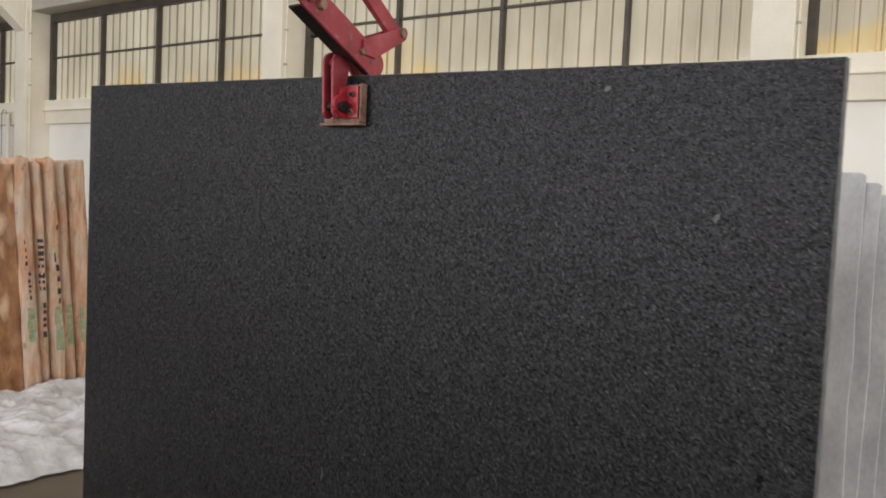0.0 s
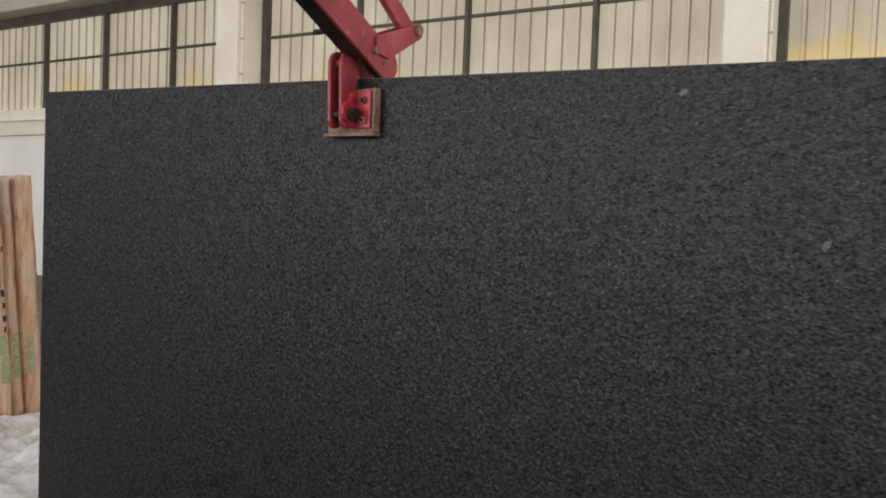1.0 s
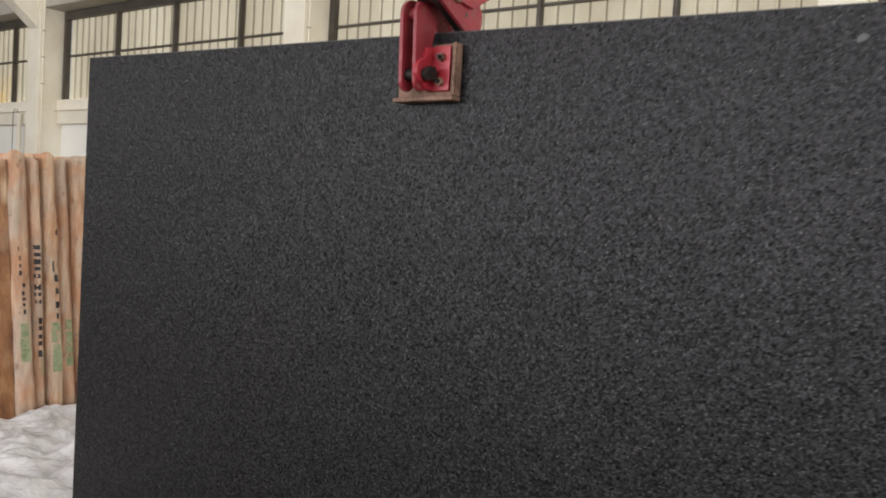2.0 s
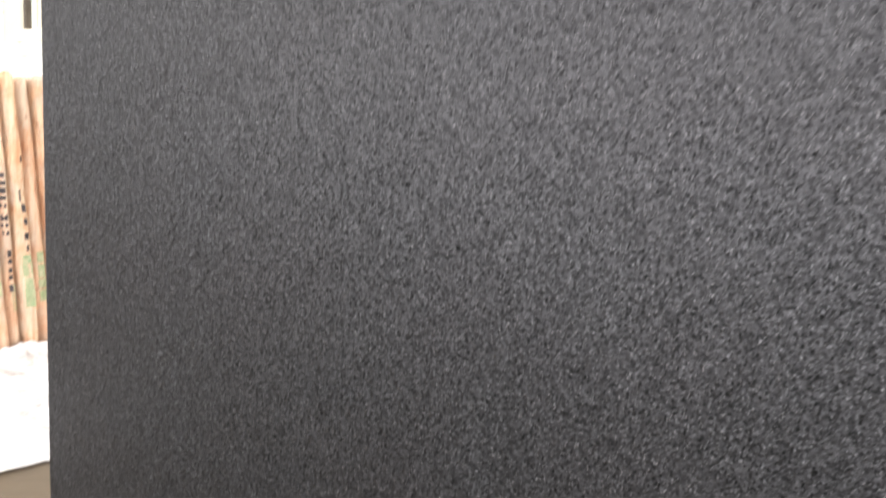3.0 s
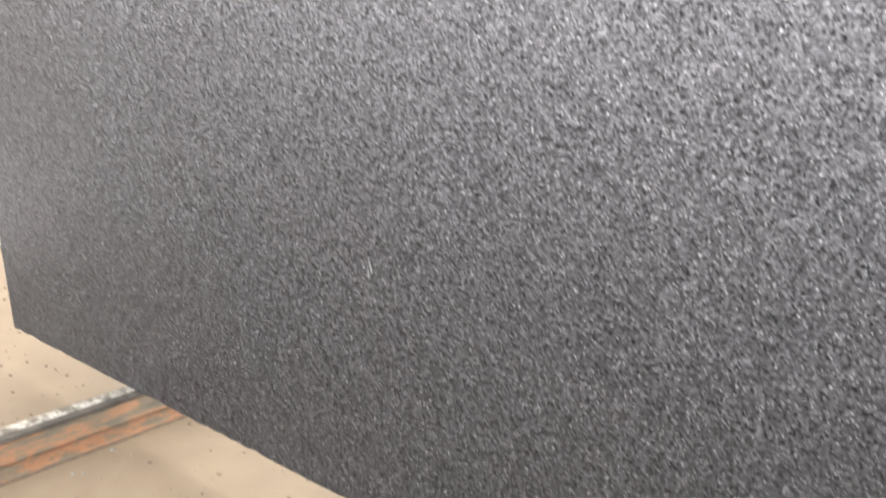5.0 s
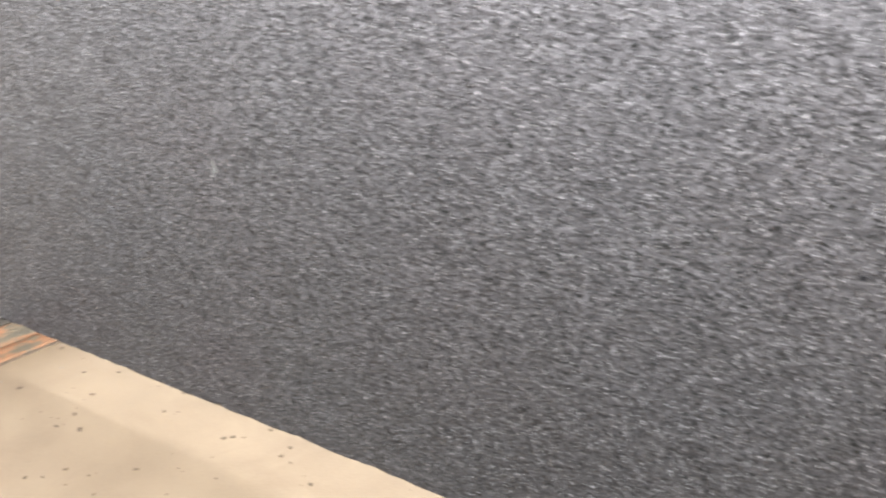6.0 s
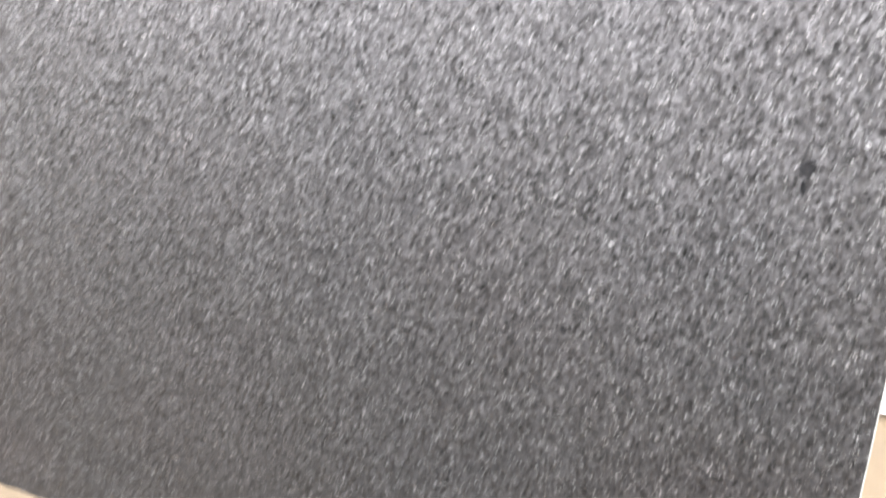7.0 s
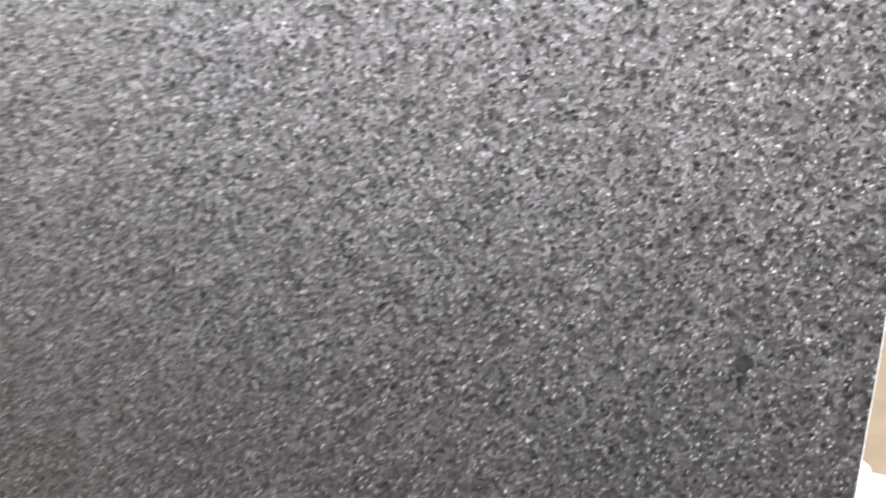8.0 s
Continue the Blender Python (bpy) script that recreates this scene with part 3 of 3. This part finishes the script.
    part("link_plate", prism(link, 1.597, 1.607, bevel=0.0015), RED, clamp)
    part("link_plate", prism(link, 1.534, 1.544, bevel=0.0015), RED, clamp)
    part("link_pin", cylinder((1.5705, 0.163, 2.170), 0.017, 0.090, "x", 20, 0.002), RUST, clamp)
    bar("upper_arm", (0.157, 2.172), (-0.080, 2.350), 0.026, 1.560, 1.582, RED)
    bar("upper_link", (-0.250, 2.212), (-0.080, 2.350), 0.026, 1.597, 1.607, RED)
    for y, z in ((-0.250, 2.211), (-0.205, 2.186)):
        part("arm_bolt", cylinder((1.578, y, z), 0.015, 0.075, "x", 8, 0.002), RUST, clamp)
    part("arm_bolt", cylinder((1.578, -0.020, 2.080), 0.011, 0.062, "x", 6, 0.001), RUST, clamp)
    part("stop_rod", cylinder((1.49, -0.085, 2.130), 0.008, 0.10, "x", 10, 0.001), DARK_STEEL, clamp)
    part("grease_mark", boxes(((1.5962, 0.020, 2.046), (1.5972, 0.027, 2.058))), PALE, clamp)
    return clamp


lifting_clamp()


# ---- the rail under the slab ----
def rail():
    th = thing("steel_rail", "short rusty steel rail lying on the floor beneath the slab", "rail")
    th.matrix_world = pose(0.600, 0.0, 0.0, 0, 0, -12)
    h = 0.112
    foot = [(-0.055, 0.0), (0.055, 0.0), (0.055, 0.010), (0.020, 0.020), (-0.020, 0.020), (-0.055, 0.010)]
    part("foot", prism(foot, -0.75, 1.3, "y", 0.001), RAIL_RUST, th)
    # thin dark line beside the foot
    part("foot_line", boxes(((0.0552, -0.75, 0.0), (0.066, 1.3, 0.0025))), CRUMB, th, "dark line along the rail foot")
    part("web", boxes(((-0.008, -0.75, 0.0202), (0.008, 1.3, h - 0.03)), bevel=0.001), RAIL_RUST, th)
    head = [(-0.012, h - 0.0298), (0.012, h - 0.0298), (0.025, h - 0.020), (0.025, h - 0.006), (0.019, h), (-0.019, h), (-0.025, h - 0.006), (-0.025, h - 0.020)]
    hd = part("head", prism(head, -0.75, 1.3, "y", 0.001), DARK_STEEL, th)
    part("running_face", boxes(((-0.017, -0.75, h), (0.017, 1.3, h + 0.0015))), BRIGHT_STEEL, hd, "shiny worn top of the rail")
    return th


rail()


# ---- the bundle of brown stone slabs ----
def rough_slab(x0, x1, y0, y1, top, seed):
    """A thick slab with an uneven broken end, tilted a little towards the front."""
    nz, ny = 46, 6
    rng = random.Random(seed)
    sx, lean = rng.uniform(-0.03, 0.03), -0.07

    def p(u, v, x, end):
        z = top * v
        wave = 0.016 * noise.noise((seed * 3.1, z * 4.0, u * 1.5)) + 0.008 * noise.noise((seed, z * 13.0, u * 3))
        y = y0 + (y1 - y0) * u + lean * z + 0.007 * noise.noise((seed * 7.3 + round(u), z * 5.0, 0))
        crown = -0.035 * (2 * abs(u - 0.5)) ** 3 if end else 0.0
        drop = (0.03 * noise.noise((seed * 1.7, u * 2, 2)) - 0.012 * (2 * abs(u - 0.5)) ** 4) if v > 0.97 else 0.0
        return (x + sx * v + (wave + crown if end else 0.0), y, z + drop)

    bm = bmesh.new()
    us = [i / ny for i in range(ny + 1)]
    near = [[bm.verts.new(p(u, j / nz, x1, True)) for u in us] for j in range(nz + 1)]
    far = [[bm.verts.new(p(u, j / nz, x0, False)) for u in (0.0, 1.0)] for j in range(nz + 1)]
    for j in range(nz):
        for i in range(ny):
            bm.faces.new((near[j][i], near[j][i + 1], near[j + 1][i + 1], near[j + 1][i]))
        bm.faces.new((far[j][0], near[j][0], near[j + 1][0], far[j + 1][0]))
        bm.faces.new((near[j][ny], far[j][1], far[j + 1][1], near[j + 1][ny]))
        bm.faces.new((far[j][1], far[j][0], far[j + 1][0], far[j + 1][1]))
    bm.faces.new([far[nz][0]] + near[nz] + [far[nz][1]])
    bm.faces.new(list(reversed([far[0][0]] + near[0] + [far[0][1]])))
    return bm, p


INK = {0: ((0.80, 1.00, 0.42, 0.58, 0.022), (1.04, 1.22, 0.30, 0.42, 0.03)), 1: ((0.52, 0.74, 0.30, 0.72, 0.035), (0.86, 1.20, 0.12, 0.62, 0.03)),
       2: ((0.76, 1.02, 0.52, 0.78, 0.045), (1.06, 1.18, 0.42, 0.58, 0.09), (1.29, 1.31, 0.62, 0.82, 0.035))}
GREEN = {0: ((0.50, 0.68, 0.2, 0.85),), 1: ((0.40, 0.50, 0.4, 0.9),), 2: ((0.42, 0.70, 0.15, 0.9),), 3: ((0.44, 0.72, 0.2, 0.95),), 4: ((0.46, 0.66, 0.1, 0.5), (0.78, 1.12, 0.74, 0.95))}


def stone_bundle():
    rng = random.Random(11)
    y = 0.965
    widths = [0.114, 0.066, 0.086, 0.081, 0.114]
    for k, w in enumerate(widths):
        top = 1.80 + rng.uniform(-0.035, 0.02)
        slab = thing("brown_stone_slab", "rough-edged tan and brown stone slab standing in a bundle", "stone slab", "bundle of brown slabs")
        x1 = -2.40 - 0.02 * (k % 2) + rng.uniform(-0.02, 0.02)
        bm, p = rough_slab(-5.1, x1, y, y + w, top, k + 1)
        body = smooth(part("body", bm, EDGE, slab))
        if k == 0:
            bm = bmesh.new()
            lo = [bm.verts.new((-5.09, y - 0.004 - 0.07 * z, z)) for z in (0.01, top - 0.03)]
            hi = [bm.verts.new((x1 - 0.05, y - 0.006 - 0.07 * z, z)) for z in (0.01, top - 0.05)]
            lo2 = [bm.verts.new((v.co.x, v.co.y + 0.003, v.co.z)) for v in lo]
            hi2 = [bm.verts.new((v.co.x, v.co.y + 0.003, v.co.z)) for v in hi]
            for q in ((lo[0], hi[0], hi[1], lo[1]), (lo2[1], hi2[1], hi2[0], lo2[0]), (lo[0], lo[1], lo2[1], lo2[0]), (hi[1], hi[0], hi2[0], hi2[1]), (lo[1], hi[1], hi2[1], lo2[1]), (hi[0], lo[0], lo2[0], hi2[0])):
                bm.faces.new(q)
            part("resin_face", bm, BROWN, slab, "mottled brown face with pale oval patches")

        def dab(name, u0, u1, z0, z1, material):
            pts = []
            for v in (z0, z1):
                for u in (u0, u1):
                    pts.append(Vector(p(u, v / top, x1, True)) + Vector((0.006, 0, 0)))
            bm2 = bmesh.new()
            a = [bm2.verts.new(q) for q in pts]
            b = [bm2.verts.new(q - Vector((0.012, 0, 0))) for q in pts]
            for q in ((a[0], a[1], a[3], a[2]), (b[2], b[3], b[1], b[0]), (a[0], b[0], b[1], a[1]), (a[2], a[3], b[3], b[2]), (a[1], b[1], b[3], a[3]), (a[0], a[2], b[2], b[0])):
                bm2.faces.new(q)
            part(name, bm2, material, slab)

        # stencilled characters worn to bars: start, end, width over the edge, bar height
        for z, stop, u0, u1, tall in INK.get(k, ()):
            while z < stop:
                h = tall * rng.uniform(0.7, 1.2)
                dab("ink_mark", u0 + rng.uniform(0, 0.06), u1 - rng.uniform(0, 0.08), z, z + h, BLACK_INK)
                z += h * rng.uniform(1.5, 2.2)
        for z, stop, u0, u1 in GREEN.get(k, ()):
            while z < stop:
                h = rng.uniform(0.05, 0.09)
                dab("green_mark", u0 + rng.uniform(0, 0.12), u1 - rng.uniform(0, 0.15), z, z + h, GREEN_INK)
                z += h * rng.uniform(1.02, 1.2)
        y += w + 0.011


stone_bundle()


# ---- crumpled plastic film ----
def film_heap(name, x0, x1, y0, y1, high, seed, label):
    def f(u, v):
        x, y = x0 + (x1 - x0) * u, y0 + (y1 - y0) * v
        rim = min(1.0, 5.0 * min(1 - u, v, 1 - v, 0.2 + u))
        rim = max(0.0, rim)
        base = high * (0.45 + 0.55 * (1 - u)) * rim
        q = Vector((x * 3.2, y * 3.2, seed))
        bent = q + 0.5 * noise.noise_vector(q * 1.1)
        fold = abs(noise.noise(q * 0.8)) * 0.11 + (0.5 - abs(noise.noise(bent * 1.9))) * 0.05 + abs(noise.noise(bent * 4.2)) * 0.024 + abs(noise.noise(bent * 9.0)) * 0.005
        wx = 0.05 * noise.noise((y * 4, seed, 1.0)) + 0.02 * noise.noise((y * 13, seed, 2.0))
        return (x + wx, y + 0.04 * noise.noise((x * 4, seed, 5.0)), 0.006 + base + fold * (0.25 + 0.75 * rim))

    ob = smooth(part(name, grid(170, 170, f), FILM))
    mod = ob.modifiers.new("film", "SOLIDIFY")
    mod.thickness = 0.001
    return tagged(ob, label, "plastic film")


film_heap("plastic_film", -2.36, -1.0, -0.7, 2.1, 0.14, 3.0, "heap of crumpled white translucent plastic film on the floor")
film_heap("plastic_film", 3.06, 3.40, 1.2, 1.85, 0.02, 8.0, "small piece of white plastic film on the floor")


# ---- pale grey slabs beyond the hanging slab ----
for k, (x1, top, y) in enumerate(((2.56, 1.857, 2.60), (2.63, 1.809, 2.626), (2.70, 1.752, 2.652), (4.2, 1.70, 2.678))):
    slab = thing("grey_stone_slab", "pale grey streaked stone slab standing upright in a stack", "stone slab", "stack of grey slabs")
    rng = random.Random(30 + k)
    pts = [(0.9, 0.0), (x1, 0.0)] + [(x1 + rng.uniform(-0.008, 0.008), top * j / 8) for j in range(1, 8)]
    pts += [(x1, top - 0.012), (x1 - 0.02, top)] + [(x1 - 0.1 * j, top + rng.uniform(-0.008, 0.006)) for j in range(1, 6)] + [(0.9, top)]
    part("body", prism(pts, y, y + 0.022, "y", 0.002), GREY_STONE, slab)

# ---- crumbs on the floor ----
rng = random.Random(21)
bm = bmesh.new()
for _ in range(520):
    x, y = rng.uniform(-0.6, 2.5), rng.uniform(-0.65, 0.3)
    if abs(x - 0.6) < 0.09 and y > -0.9:
        continue
    s = rng.choice((0.0018, 0.0024, 0.0034, 0.005))
    vs = bmesh.ops.create_icosphere(bm, subdivisions=1, radius=s)["verts"]
    for v in vs:
        v.co *= rng.uniform(0.7, 1.2)
    bmesh.ops.transform(bm, matrix=pose(x, y, s * 0.3, 0, 0, rng.uniform(0, 360)) @ Matrix.Diagonal((1.4, 0.9, 0.5, 1)), verts=vs)
pale = bmesh.new()
for _ in range(14):
    x, y = 0.665 + 0.10 * abs(rng.gauss(0, 0.6)), rng.uniform(-0.45, 0.25)
    x += 0.21 * y
    s = rng.choice((0.002, 0.003, 0.003, 0.0055))
    vs = bmesh.ops.create_icosphere(pale, subdivisions=1, radius=s)["verts"]
    for v in vs:
        v.co *= rng.uniform(0.6, 1.25)
    bmesh.ops.transform(pale, matrix=pose(x, y, s * 0.35, 0, 0, rng.uniform(0, 360)) @ Matrix.Diagonal((1.3, 0.9, 0.6, 1)), verts=vs)
tagged(part("pale_crumbs", pale, SAWN), "pale stone chips lying beside the rail", "crumbs", kind="stuff")
tagged(part("stone_crumbs", bm, CRUMB), "dark stone crumbs scattered on the dusty floor", "crumbs", kind="stuff")
